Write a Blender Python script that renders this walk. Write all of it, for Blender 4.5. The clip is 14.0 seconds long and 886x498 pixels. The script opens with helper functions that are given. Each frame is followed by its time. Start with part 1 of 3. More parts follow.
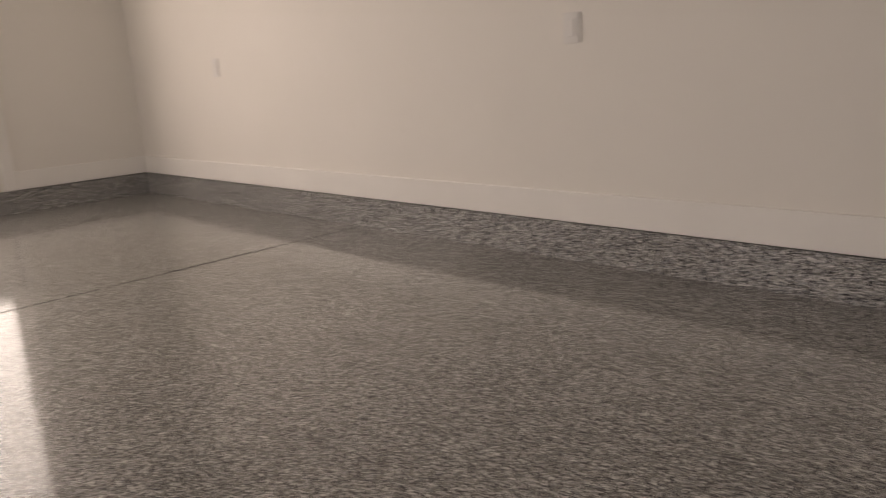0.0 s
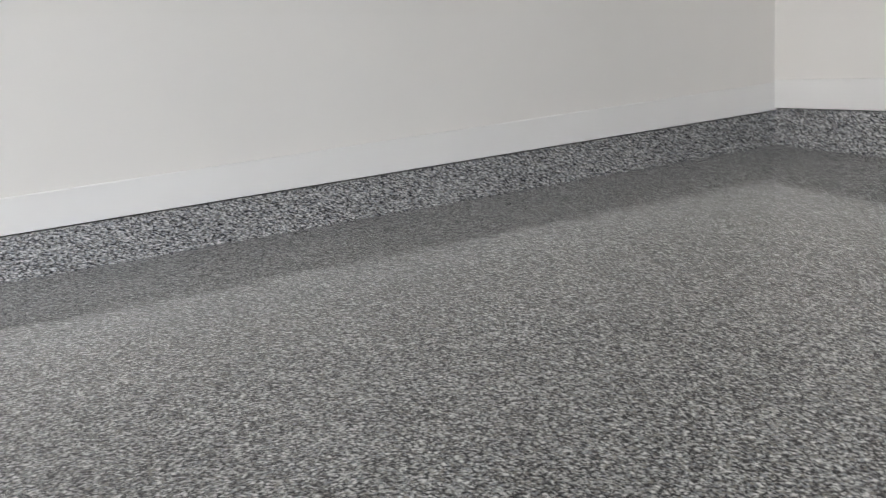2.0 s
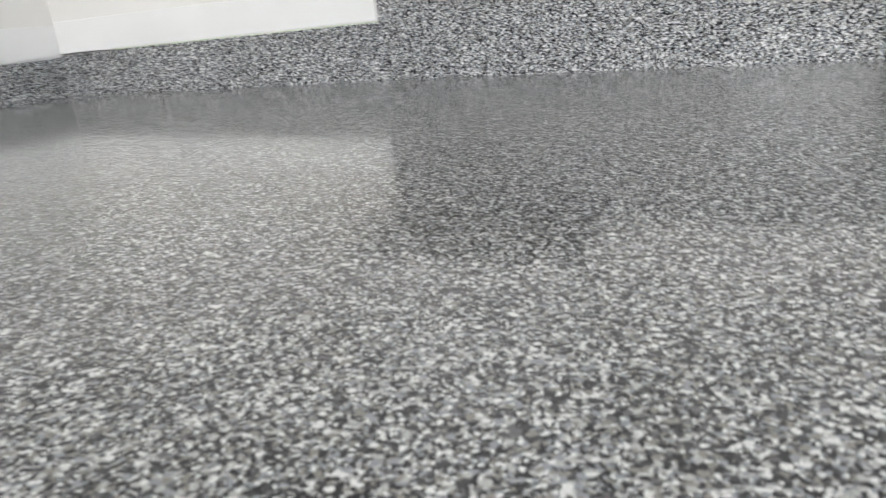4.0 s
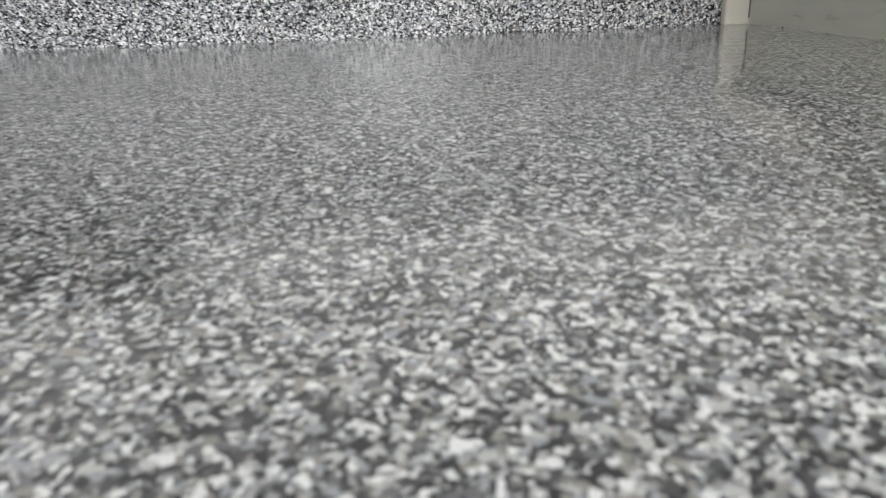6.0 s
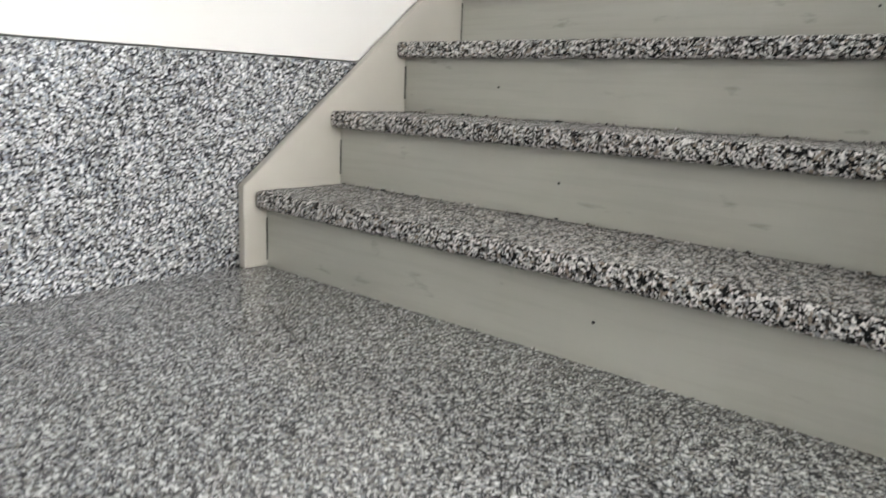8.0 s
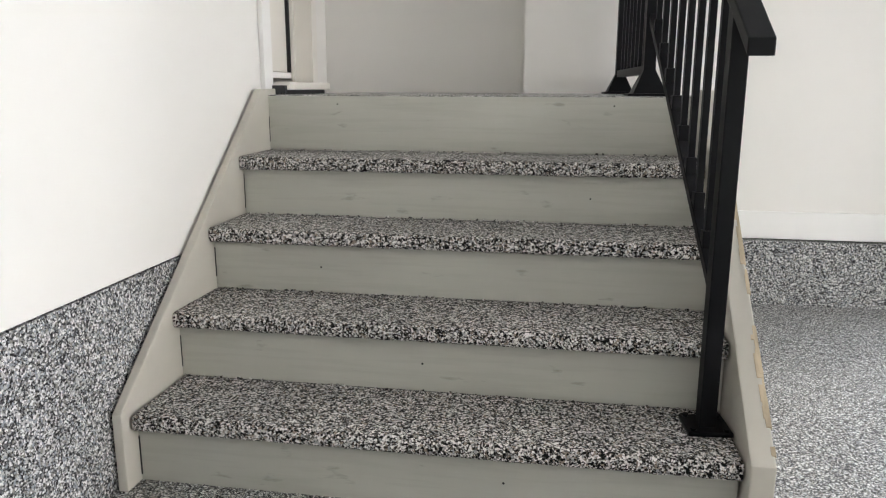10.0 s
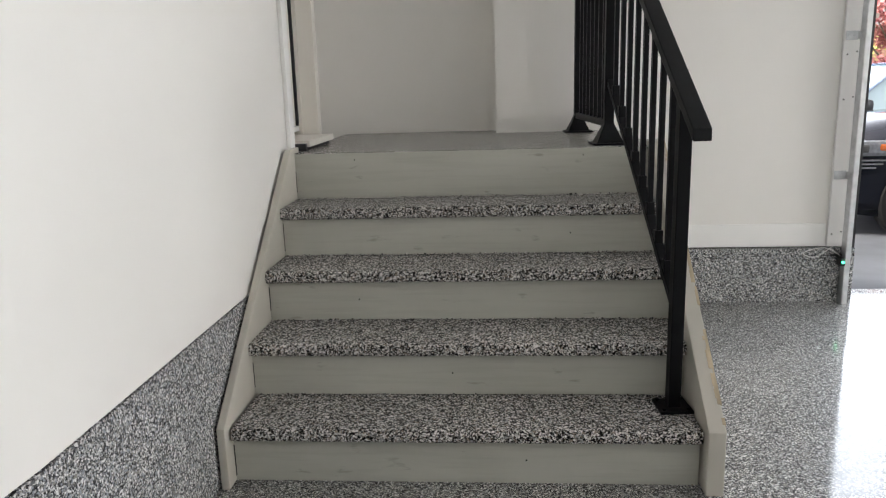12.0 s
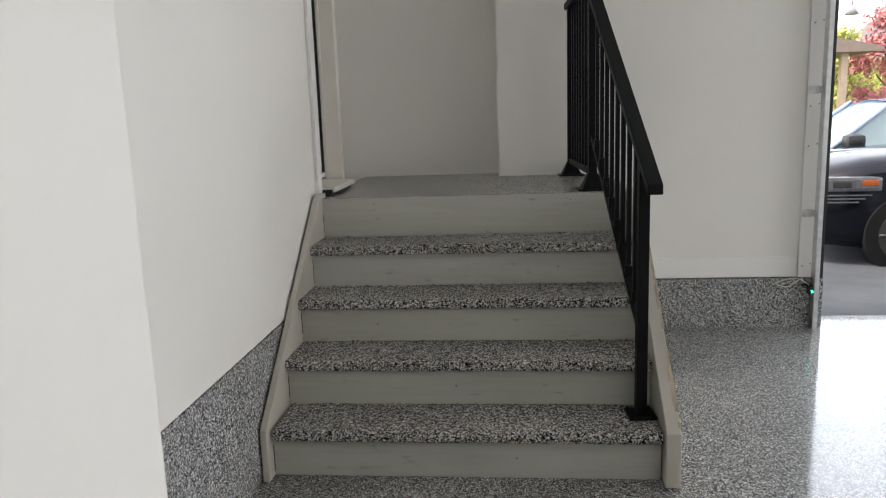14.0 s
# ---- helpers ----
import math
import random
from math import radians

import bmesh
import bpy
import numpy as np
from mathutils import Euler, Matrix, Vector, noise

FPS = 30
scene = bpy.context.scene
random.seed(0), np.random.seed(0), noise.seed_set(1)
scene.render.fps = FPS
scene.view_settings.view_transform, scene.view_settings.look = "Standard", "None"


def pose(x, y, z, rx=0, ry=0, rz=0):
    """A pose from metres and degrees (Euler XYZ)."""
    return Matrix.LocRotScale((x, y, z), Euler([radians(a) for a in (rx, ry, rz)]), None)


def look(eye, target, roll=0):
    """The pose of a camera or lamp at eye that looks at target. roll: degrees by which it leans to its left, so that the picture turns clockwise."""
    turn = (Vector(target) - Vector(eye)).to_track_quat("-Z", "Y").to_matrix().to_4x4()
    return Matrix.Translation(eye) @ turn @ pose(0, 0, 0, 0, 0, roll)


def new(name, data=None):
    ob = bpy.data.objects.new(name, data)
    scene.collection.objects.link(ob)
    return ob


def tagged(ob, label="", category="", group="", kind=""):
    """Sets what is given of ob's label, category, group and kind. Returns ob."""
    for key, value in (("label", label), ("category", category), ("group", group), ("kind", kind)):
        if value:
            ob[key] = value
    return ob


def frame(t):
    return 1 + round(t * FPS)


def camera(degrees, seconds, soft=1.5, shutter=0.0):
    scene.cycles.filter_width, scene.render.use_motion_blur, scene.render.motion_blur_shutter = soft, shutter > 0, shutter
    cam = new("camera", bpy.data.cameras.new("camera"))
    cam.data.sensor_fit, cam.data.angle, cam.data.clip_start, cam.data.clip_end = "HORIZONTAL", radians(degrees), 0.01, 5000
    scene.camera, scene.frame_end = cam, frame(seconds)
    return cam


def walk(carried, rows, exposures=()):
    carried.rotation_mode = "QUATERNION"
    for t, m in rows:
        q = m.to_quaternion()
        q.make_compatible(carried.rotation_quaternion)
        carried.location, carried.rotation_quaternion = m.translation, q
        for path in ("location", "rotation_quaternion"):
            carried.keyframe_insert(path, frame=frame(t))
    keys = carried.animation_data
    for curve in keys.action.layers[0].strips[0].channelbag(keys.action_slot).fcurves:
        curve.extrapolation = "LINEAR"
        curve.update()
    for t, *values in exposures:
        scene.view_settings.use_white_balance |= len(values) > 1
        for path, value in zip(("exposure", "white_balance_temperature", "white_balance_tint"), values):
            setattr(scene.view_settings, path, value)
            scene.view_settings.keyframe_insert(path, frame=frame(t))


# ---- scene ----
cam = camera(62.2, 14.0, soft=1.1, shutter=0.25)
cam.data.dof.use_dof = True
cam.data.dof.focus_distance = 2.2
cam.data.dof.aperture_fstop = 11.0
PATH = [
    (0, (3.633, -1.203, 0.835), (5.006, -2.579, 0.365), -3.4),
    (0.5, (3.392, -1.224, 0.775), (4.265, -2.969, 0.34), -2.2),
    (1, (3.18, -1.08, 0.685), (3.419, -3.028, 0.3), -2.4),
    (1.5, (2.882, -1.072, 0.654), (2.533, -2.994, 0.225), -3.6),
    (2, (2.562, -0.863, 0.641), (1.997, -2.708, 0.116), -6.6),
    (4.5, (2.291, -0.981, 0.208), (0.462, -1.473, -0.436), -5.0),
    (5, (2.152, -0.973, 0.217), (0.301, -1.29, -0.471), -5.3),
    (5.5, (1.986, -0.95, 0.209), (0.112, -0.953, -0.491), -4.2),
    (6, (1.864, -0.951, 0.146), (0.003, -0.753, -0.56), -1.9),
    (6.5, (1.774, -0.946, 0.134), (-0.046, -0.459, -0.537), 0.0),
    (7, (1.688, -0.953, 0.203), (-0.025, -0.113, -0.397), 2.1),
    (7.5, (1.614, -0.963, 0.308), (0.063, 0.195, -0.196), 2.6),
    (8, (1.495, -0.983, 0.431), (0.204, 0.485, 0.01), 2.4),
    (8.5, (1.381, -1.059, 0.587), (0.403, 0.647, 0.219), 2.2),
    (9, (1.293, -1.243, 0.737), (0.664, 0.616, 0.355), 0.6),
    (9.2, (1.229, -1.302, 0.795), (0.694, 0.584, 0.400), 0.5),
    (11.5, (0.888, -1.822, 1.108), (0.706, 0.117, 0.653), -1.2),
    (12, (0.858, -1.983, 1.174), (0.704, -0.036, 0.741), -1.7),
    (12.5, (0.861, -2.103, 1.227), (0.702, -0.149, 0.832), -1.6),
    (13, (0.91, -2.2, 1.264), (0.723, -0.244, 0.892), -1.7),
    (13.5, (0.955, -2.303, 1.296), (0.753, -0.346, 0.935), -1.9),
    (14, (0.937, -2.428, 1.293), (0.741, -0.471, 0.934), -2.0),
]
EXPOSURE = [(0, 0.5, 8500, 25), (0.5, 1.15, 7100, 14), (1.0, 1.6, 6800, 13), (2.0, 2.0, 6550, 13), (4.5, 2.65, 6450, 11), (6, 2.75, 6450, 11), (7.5, 3.1, 6500, 11), (9, 3.05, 6500, 12), (11.5, 2.58, 6550, 12), (14, 2.0, 6550, 12)]
walk(cam, [(t, look(eye, target, roll)) for t, eye, target, roll in PATH], EXPOSURE)

# ---- light ----
world = bpy.data.worlds.new("sky")
scene.world = world
world.use_nodes = True
wn = world.node_tree.nodes
sky = wn.new("ShaderNodeTexSky")
sky.sky_type = "NISHITA"
sky.sun_disc = False
sky.sun_elevation = radians(50)
sky.sun_rotation = radians(270)
sky.dust_density = 7.0
cloud = wn.new("ShaderNodeMixRGB")            # thin white overcast over the blue
cloud.inputs[0].default_value = 0.6
cloud.inputs[2].default_value = (6.6, 6.7, 6.9, 1)
world.node_tree.links.new(sky.outputs[0], cloud.inputs[1])
world.node_tree.links.new(cloud.outputs[0], wn["Background"].inputs[0])
wn["Background"].inputs[1].default_value = 0.15
sun = new("sun", bpy.data.lights.new("sun", "SUN"))
sun.data.energy = 0.8
sun.data.angle = radians(12)
sun.data.color = (1.0, 0.95, 0.88)
sun.matrix_world = look((-24, 4, 30), (0, 2.5, 0))

SX0, SX1, CY = 2.725, 7.60, 1.94      # vehicle opening in the front wall
DOORH = 2.35
portal = new("sky_light", bpy.data.lights.new("sky_light", "AREA"))
portal.data.shape = "RECTANGLE"
portal.data.size, portal.data.size_y = SX1 - SX0 - 0.1, DOORH - 0.1
portal.data.energy = 21
portal.data.color = (0.80, 0.91, 1.0)
portal.matrix_world = look(((SX0 + SX1) / 2, CY + 0.24, DOORH / 2), ((SX0 + SX1) / 2, -3, DOORH / 2 - 0.1))


WX, E0, E1, WZ0, WZ1 = 9.60, -2.74, 0.50, 0.60, 2.35      # window in the far side wall
portal2 = new("window_light", bpy.data.lights.new("window_light", "AREA"))
portal2.data.shape = "RECTANGLE"
portal2.data.size, portal2.data.size_y = E1 - E0 - 0.1, WZ1 - WZ0 - 0.1
portal2.data.energy = 30
portal2.data.color = (0.99, 0.975, 0.97)
portal2.matrix_world = look((WX + 0.19, (E0 + E1) / 2, (WZ0 + WZ1) / 2), (0, (E0 + E1) / 2, (WZ0 + WZ1) / 2 - 0.1))


# ---- materials ----
def mat(name, base=(0.5, 0.5, 0.5), rough=0.5, metal=0.0, spec=0.5):
    m = bpy.data.materials.new(name)
    m.use_nodes = True
    b = m.node_tree.nodes["Principled BSDF"]
    b.inputs["Base Color"].default_value = (*base, 1)
    b.inputs["Roughness"].default_value = rough
    b.inputs["Metallic"].default_value = metal
    b.inputs["Specular IOR Level"].default_value = spec
    return m, m.node_tree.nodes, m.node_tree.links, b


def ramp(nodes, stops, constant=False):
    r = nodes.new("ShaderNodeValToRGB")
    if constant:
        r.color_ramp.interpolation = "CONSTANT"
    e = r.color_ramp.elements
    while len(e) < len(stops):
        e.new(0.5)
    for el, (p, c) in zip(e, stops):
        el.position = p
        el.color = (*c, 1)
    return r


def tex(nodes, links, kind, scale, detail=2.0, stretch=(1, 1, 1)):
    co = nodes.new("ShaderNodeNewGeometry")
    mp = nodes.new("ShaderNodeMapping")
    mp.inputs["Scale"].default_value = stretch
    links.new(co.outputs["Position"], mp.inputs["Vector"])
    t = nodes.new(kind)
    t.inputs["Scale"].default_value = scale
    if kind == "ShaderNodeTexNoise":
        t.inputs["Detail"].default_value = detail
    links.new(mp.outputs[0], t.inputs["Vector"])
    return t


def bump(nodes, links, b, source, strength, distance):
    n = nodes.new("ShaderNodeBump")
    n.inputs["Strength"].default_value = strength
    n.inputs["Distance"].default_value = distance
    links.new(source, n.inputs["Height"])
    links.new(n.outputs[0], b.inputs["Normal"])


def plain(name, base, rough, vary=0.06, scale=6.0, relief=0.15, grain=220.0, metal=0.0, spec=0.5, stretch=(1, 1, 1)):
    """Colour with broad mottling and a fine grain in relief."""
    m, n, l, b = mat(name, base, rough, metal, spec)
    t = tex(n, l, "ShaderNodeTexNoise", scale, 4, stretch)
    lo = tuple(max(0, c * (1 - vary)) for c in base)
    hi = tuple(min(1, c * (1 + vary)) for c in base)
    r = ramp(n, [(0.3, lo), (0.7, hi)])
    l.new(t.outputs[0], r.inputs[0])
    l.new(r.outputs[0], b.inputs["Base Color"])
    g = tex(n, l, "ShaderNodeTexNoise", grain, 2, stretch)
    bump(n, l, b, g.outputs[0], relief, 0.001)
    return m


def flake(name, size, rough, relief, stops, coat=0.0, dirt=0.12, deep=0.001):
    """Decorative vinyl chips cast in clear resin."""
    m, n, l, b = mat(name, rough=rough, spec=0.15)
    warp = tex(n, l, "ShaderNodeTexNoise", 1.3 / size, 2)
    co = n.new("ShaderNodeNewGeometry")
    mix = n.new("ShaderNodeMixRGB")
    mix.blend_type = "LINEAR_LIGHT"
    mix.inputs[0].default_value = size * 0.40
    l.new(co.outputs["Position"], mix.inputs[1])
    l.new(warp.outputs["Color"], mix.inputs[2])
    v = n.new("ShaderNodeTexVoronoi")
    v.inputs["Scale"].default_value = 1.0 / size
    l.new(mix.outputs[0], v.inputs["Vector"])
    sep = n.new("ShaderNodeSeparateColor")
    l.new(v.outputs["Color"], sep.inputs[0])
    big = n.new("ShaderNodeTexVoronoi")         # scattered larger chips lie over the small ones
    big.inputs["Scale"].default_value = 0.63 / size
    l.new(mix.outputs[0], big.inputs["Vector"])
    bsep = n.new("ShaderNodeSeparateColor")
    l.new(big.outputs["Color"], bsep.inputs[0])
    over = n.new("ShaderNodeMath")
    over.operation = "GREATER_THAN"
    over.inputs[1].default_value = 0.62
    l.new(bsep.outputs[1], over.inputs[0])
    pick = n.new("ShaderNodeMix")
    l.new(over.outputs[0], pick.inputs["Factor"])
    l.new(sep.outputs[0], pick.inputs["A"])
    l.new(bsep.outputs[0], pick.inputs["B"])
    r = ramp(n, stops, True)
    l.new(pick.outputs[0], r.inputs[0])
    broad = tex(n, l, "ShaderNodeTexNoise", 2.2, 3)
    br = ramp(n, [(0.3, (1 - dirt,) * 3), (0.7, (1, 1, 1))])
    l.new(broad.outputs[0], br.inputs[0])
    mul = n.new("ShaderNodeMixRGB")
    mul.blend_type = "MULTIPLY"
    mul.inputs[0].default_value = 1.0
    l.new(r.outputs[0], mul.inputs[1])
    l.new(br.outputs[0], mul.inputs[2])
    fine = tex(n, l, "ShaderNodeTexNoise", 2.4 / size, 3)
    fr = ramp(n, [(0.30, (0.60, 0.60, 0.60)), (0.55, (1.0, 1.0, 1.0))])
    l.new(fine.outputs[0], fr.inputs[0])
    mul2 = n.new("ShaderNodeMixRGB")
    mul2.blend_type = "MULTIPLY"
    mul2.inputs[0].default_value = 1.0
    l.new(mul.outputs[0], mul2.inputs[1])
    l.new(fr.outputs[0], mul2.inputs[2])
    l.new(mul2.outputs[0], b.inputs["Base Color"])
    bump(n, l, b, sep.outputs[1], relief, deep)
    if coat:
        b.inputs["Coat Weight"].default_value = coat
        b.inputs["Coat Roughness"].default_value = 0.085
        orange = tex(n, l, "ShaderNodeTexNoise", 160, 2)
        cb = n.new("ShaderNodeBump")
        cb.inputs["Strength"].default_value = 0.07
        cb.inputs["Distance"].default_value = 0.001
        l.new(orange.outputs[0], cb.inputs["Height"])
        l.new(cb.outputs[0], b.inputs["Coat Normal"])
    return m


CHIPS = [(0.0, (0.008, 0.008, 0.010)), (0.20, (0.055, 0.055, 0.06)), (0.34, (0.15, 0.15, 0.16)), (0.44, (0.30, 0.285, 0.26)),
         (0.56, (0.35, 0.37, 0.40)), (0.68, (0.56, 0.55, 0.54)), (0.83, (0.90, 0.89, 0.88))]
TREAD_CHIPS = [(0.0, (0.006, 0.006, 0.006)), (0.30, (0.05, 0.045, 0.04)), (0.42, (0.16, 0.15, 0.14)), (0.49, (0.34, 0.28, 0.23)),
               (0.57, (0.38, 0.38, 0.38)), (0.66, (0.62, 0.59, 0.56)), (0.77, (0.94, 0.91, 0.88))]
FLOOR_CHIPS = [(0.0, (0.008, 0.008, 0.009)), (0.25, (0.05, 0.049, 0.05)), (0.40, (0.14, 0.138, 0.14)), (0.50, (0.28, 0.262, 0.235)),
               (0.61, (0.32, 0.33, 0.345)), (0.72, (0.52, 0.51, 0.49)), (0.86, (0.88, 0.87, 0.85))]
M_FLOOR = flake("flake_floor", 0.0029, 0.5, 0.25, FLOOR_CHIPS, coat=1.0)
M_LANDING = flake("flake_landing", 0.0030, 0.5, 0.5, TREAD_CHIPS, coat=0.5)
M_STEM = flake("flake_stem_wall", 0.0034, 0.4, 0.35, CHIPS, coat=0.25)
M_TREAD = flake("flake_tread", 0.0033, 0.6, 1.0, TREAD_CHIPS, deep=0.002)
M_WALL = plain("painted_drywall", (0.82, 0.795, 0.755), 0.6, 0.015, 1.5, 0.10, 180)
M_TRIM = plain("white_trim_paint", (0.86, 0.845, 0.82), 0.42, 0.02, 3, 0.06, 120)
M_DOOR = plain("door_paint", (0.80, 0.76, 0.70), 0.4, 0.02, 3, 0.06, 120)
M_CEIL = plain("ceiling_paint", (0.85, 0.83, 0.80), 0.8, 0.02, 2)
M_BLACK = plain("black_powder_coat", (0.004, 0.004, 0.005), 0.45, 0.15, 20, 0.1, 400, spec=0.15)
M_SEAL = plain("black_rubber", (0.015, 0.015, 0.016), 0.6, 0.1)
M_STEEL = plain("galvanised_steel", (0.62, 0.63, 0.64), 0.32, 0.12, 25, 0.1, 200, metal=0.9)
M_PLATE = plain("white_plastic", (0.78, 0.77, 0.75), 0.35, 0.02)
M_SLOT = plain("dark_slot", (0.02, 0.02, 0.02), 0.7, 0.1)
M_JOINT = plain("joint_filler", (0.015, 0.013, 0.012), 0.7, 0.2, 30)
M_DRIVE = plain("driveway_concrete", (0.15, 0.16, 0.175), 0.8, 0.12, 3, 0.5, 90)
M_GRASS = plain("far_lawn", (0.08, 0.11, 0.04), 0.95, 0.3, 0.5)
M_CARBLACK = plain("black_car_paint", (0.006, 0.007, 0.011), 0.06, 0.1, 2, 0.0, spec=0.2)
M_CARBLUE = plain("silver_blue_car_paint", (0.30, 0.37, 0.50), 0.15, 0.05, 2, 0.0)
M_TYRE = plain("tyre_rubber", (0.010, 0.010, 0.010), 0.8, 0.15, spec=0.2)
M_RIM = plain("dark_alloy", (0.05, 0.05, 0.055), 0.3, 0.1, 10, 0, metal=0.7)
M_AMBER = plain("amber_lens", (0.36, 0.085, 0.02), 0.15, 0.05)
M_LAMPLENS = plain("clear_lens", (0.10, 0.105, 0.115), 0.1, 0.2, 40)
M_ROOF = plain("roof_shingle", (0.12, 0.10, 0.10), 0.9, 0.25, 8, 0.4)
M_BRICK = plain("far_brick", (0.36, 0.20, 0.14), 0.9, 0.2, 5)
M_FASCIA = plain("fascia_paint", (0.22, 0.16, 0.13), 0.6, 0.1)
M_POST = plain("timber_post", (0.38, 0.28, 0.2), 0.7, 0.1)
M_POLE = plain("grey_pole", (0.25, 0.25, 0.26), 0.5, 0.1)
M_BARK = plain("bark", (0.10, 0.075, 0.055), 0.9, 0.3, 20, 0.5)

# painted timber: grey-green paint with faint grain and knots
M_RISER, n, l, b = mat("grey_painted_timber", rough=0.5)
t1 = tex(n, l, "ShaderNodeTexNoise", 5, 4, (0.35, 1, 2.4))
r1 = ramp(n, [(0.25, (0.445, 0.438, 0.385)), (0.75, (0.495, 0.488, 0.435))])
l.new(t1.outputs[0], r1.inputs[0])
kn = tex(n, l, "ShaderNodeTexNoise", 15, 5, stretch=(0.6, 1, 1.9))
r2 = ramp(n, [(0.66, (1, 1, 1)), (0.74, (0.62, 0.60, 0.58))])
l.new(kn.outputs[0], r2.inputs[0])
mm = n.new("ShaderNodeMixRGB")
mm.blend_type = "MULTIPLY"
mm.inputs[0].default_value = 0.8
l.new(r1.outputs[0], mm.inputs[1])
l.new(r2.outputs[0], mm.inputs[2])
l.new(mm.outputs[0], b.inputs["Base Color"])
gr = tex(n, l, "ShaderNodeTexNoise", 60, 4, (0.06, 1, 1))
streak = ramp(n, [(0.40, (0.80, 0.79, 0.77)), (0.50, (1, 1, 1))])
l.new(gr.outputs[0], streak.inputs[0])
m3 = n.new("ShaderNodeMixRGB")
m3.blend_type = "MULTIPLY"
m3.inputs[0].default_value = 0.22
l.new(mm.outputs[0], m3.inputs[1])
l.new(streak.outputs[0], m3.inputs[2])
l.new(m3.outputs[0], b.inputs["Base Color"])
bump(n, l, b, gr.outputs[0], 0.7, 0.002)
M_STRING = plain("cream_painted_timber", (0.52, 0.49, 0.43), 0.4, 0.06, 5, 0.2, 70)

M_GLASS, n, l, b = mat("glass", (0.9, 0.95, 0.95), 0.02)
b.inputs["Transmission Weight"].default_value = 1.0
M_CARGLASS = plain("tinted_glass", (0.20, 0.26, 0.27), 0.05, 0.05)
M_LED, n, l, b = mat("green_indicator", (0.02, 0.4, 0.1), 0.3)
b.inputs["Emission Color"].default_value = (0.02, 1.0, 0.35, 1)
b.inputs["Emission Strength"].default_value = 3.0


def leafmat(name, a, c):
    m, n, l, b = mat(name, a, 0.7)
    g = n.new("ShaderNodeNewGeometry")
    r = ramp(n, [(0.0, a), (1.0, c)])
    l.new(g.outputs["Random Per Island"], r.inputs[0])
    l.new(r.outputs[0], b.inputs["Base Color"])
    return m


M_REDLEAF = leafmat("red_leaves", (0.28, 0.07, 0.085), (0.50, 0.20, 0.17))
M_GREENLEAF = leafmat("yellow_green_leaves", (0.20, 0.25, 0.04), (0.45, 0.44, 0.09))


# ---- mesh helpers ----
def add_box(bm, x0, x1, y0, y1, z0, z1, bevel=0.0):
    vs = [bm.verts.new(p) for p in ((x0, y0, z0), (x1, y0, z0), (x1, y1, z0), (x0, y1, z0),
                                    (x0, y0, z1), (x1, y0, z1), (x1, y1, z1), (x0, y1, z1))]
    fs = [bm.faces.new([vs[i] for i in q]) for q in ((3, 2, 1, 0), (4, 5, 6, 7), (0, 1, 5, 4), (1, 2, 6, 5), (2, 3, 7, 6), (3, 0, 4, 7))]
    if bevel:
        es = list({e for f in fs for e in f.edges})
        bmesh.ops.bevel(bm, geom=es, offset=bevel, segments=2, affect="EDGES", profile=0.6)
    return vs


def boxes(*bs, bevel=0.0):
    bm = bmesh.new()
    for q in bs:
        add_box(bm, *q, bevel=bevel)
    return bm


def prism(poly, axis, lo, hi, bevel=0.0):
    """A polygon drawn in the two other axes, drawn out along axis from lo to hi."""
    bm = bmesh.new()

    def put(p, d):
        return {"x": (d, p[0], p[1]), "y": (p[0], d, p[1]), "z": (p[0], p[1], d)}[axis]
    a = [bm.verts.new(put(p, lo)) for p in poly]
    c = [bm.verts.new(put(p, hi)) for p in poly]
    bm.faces.new(a), bm.faces.new(list(reversed(c)))
    k = len(poly)
    for i in range(k):
        bm.faces.new((a[i], c[i], c[(i + 1) % k], a[(i + 1) % k]))
    bmesh.ops.recalc_face_normals(bm, faces=bm.faces)
    if bevel:
        bmesh.ops.bevel(bm, geom=list(bm.edges), offset=bevel, segments=2, affect="EDGES", profile=0.6)
    return bm


def cyl(p, q, r0, r1=None, seg=16):
    bm = bmesh.new()
    p, q = Vector(p), Vector(q)
    d = q - p
    bmesh.ops.create_cone(bm, cap_ends=True, segments=seg, radius1=r0, radius2=r0 if r1 is None else r1, depth=d.length)
    bmesh.ops.transform(bm, verts=bm.verts, matrix=Matrix.Translation((p + q) / 2) @ d.to_track_quat("Z", "Y").to_matrix().to_4x4())
    for f in bm.faces:
        f.smooth = len(f.verts) == 4
    return bm


def mesh_ob(name, bm, material):
    me = bpy.data.meshes.new(name)
    bmesh.ops.recalc_face_normals(bm, faces=bm.faces)
    bm.to_mesh(me)
    bm.free()
    me.materials.append(material)
    return new(name, me)


def part(name, bm, material, parent, label=""):
    ob = mesh_ob(name, bm, material)
    ob.parent = parent
    return tagged(ob, label)


def setting(name, bm, material, label, category):
    return tagged(mesh_ob(name, bm, material), label, category, kind="structure")


def thing(name, label, category, at=(0, 0, 0), group=""):
    ob = new(name)
    ob.location = at
    return tagged(ob, label, category, group)


# ---- the room ----
AY = -3.8            # rear wall
DX = WX              # far side wall
BX = -0.10           # stair-side wall next to the rear wall
TOP = 2.75
JX = 6.87            # saw-cut joint

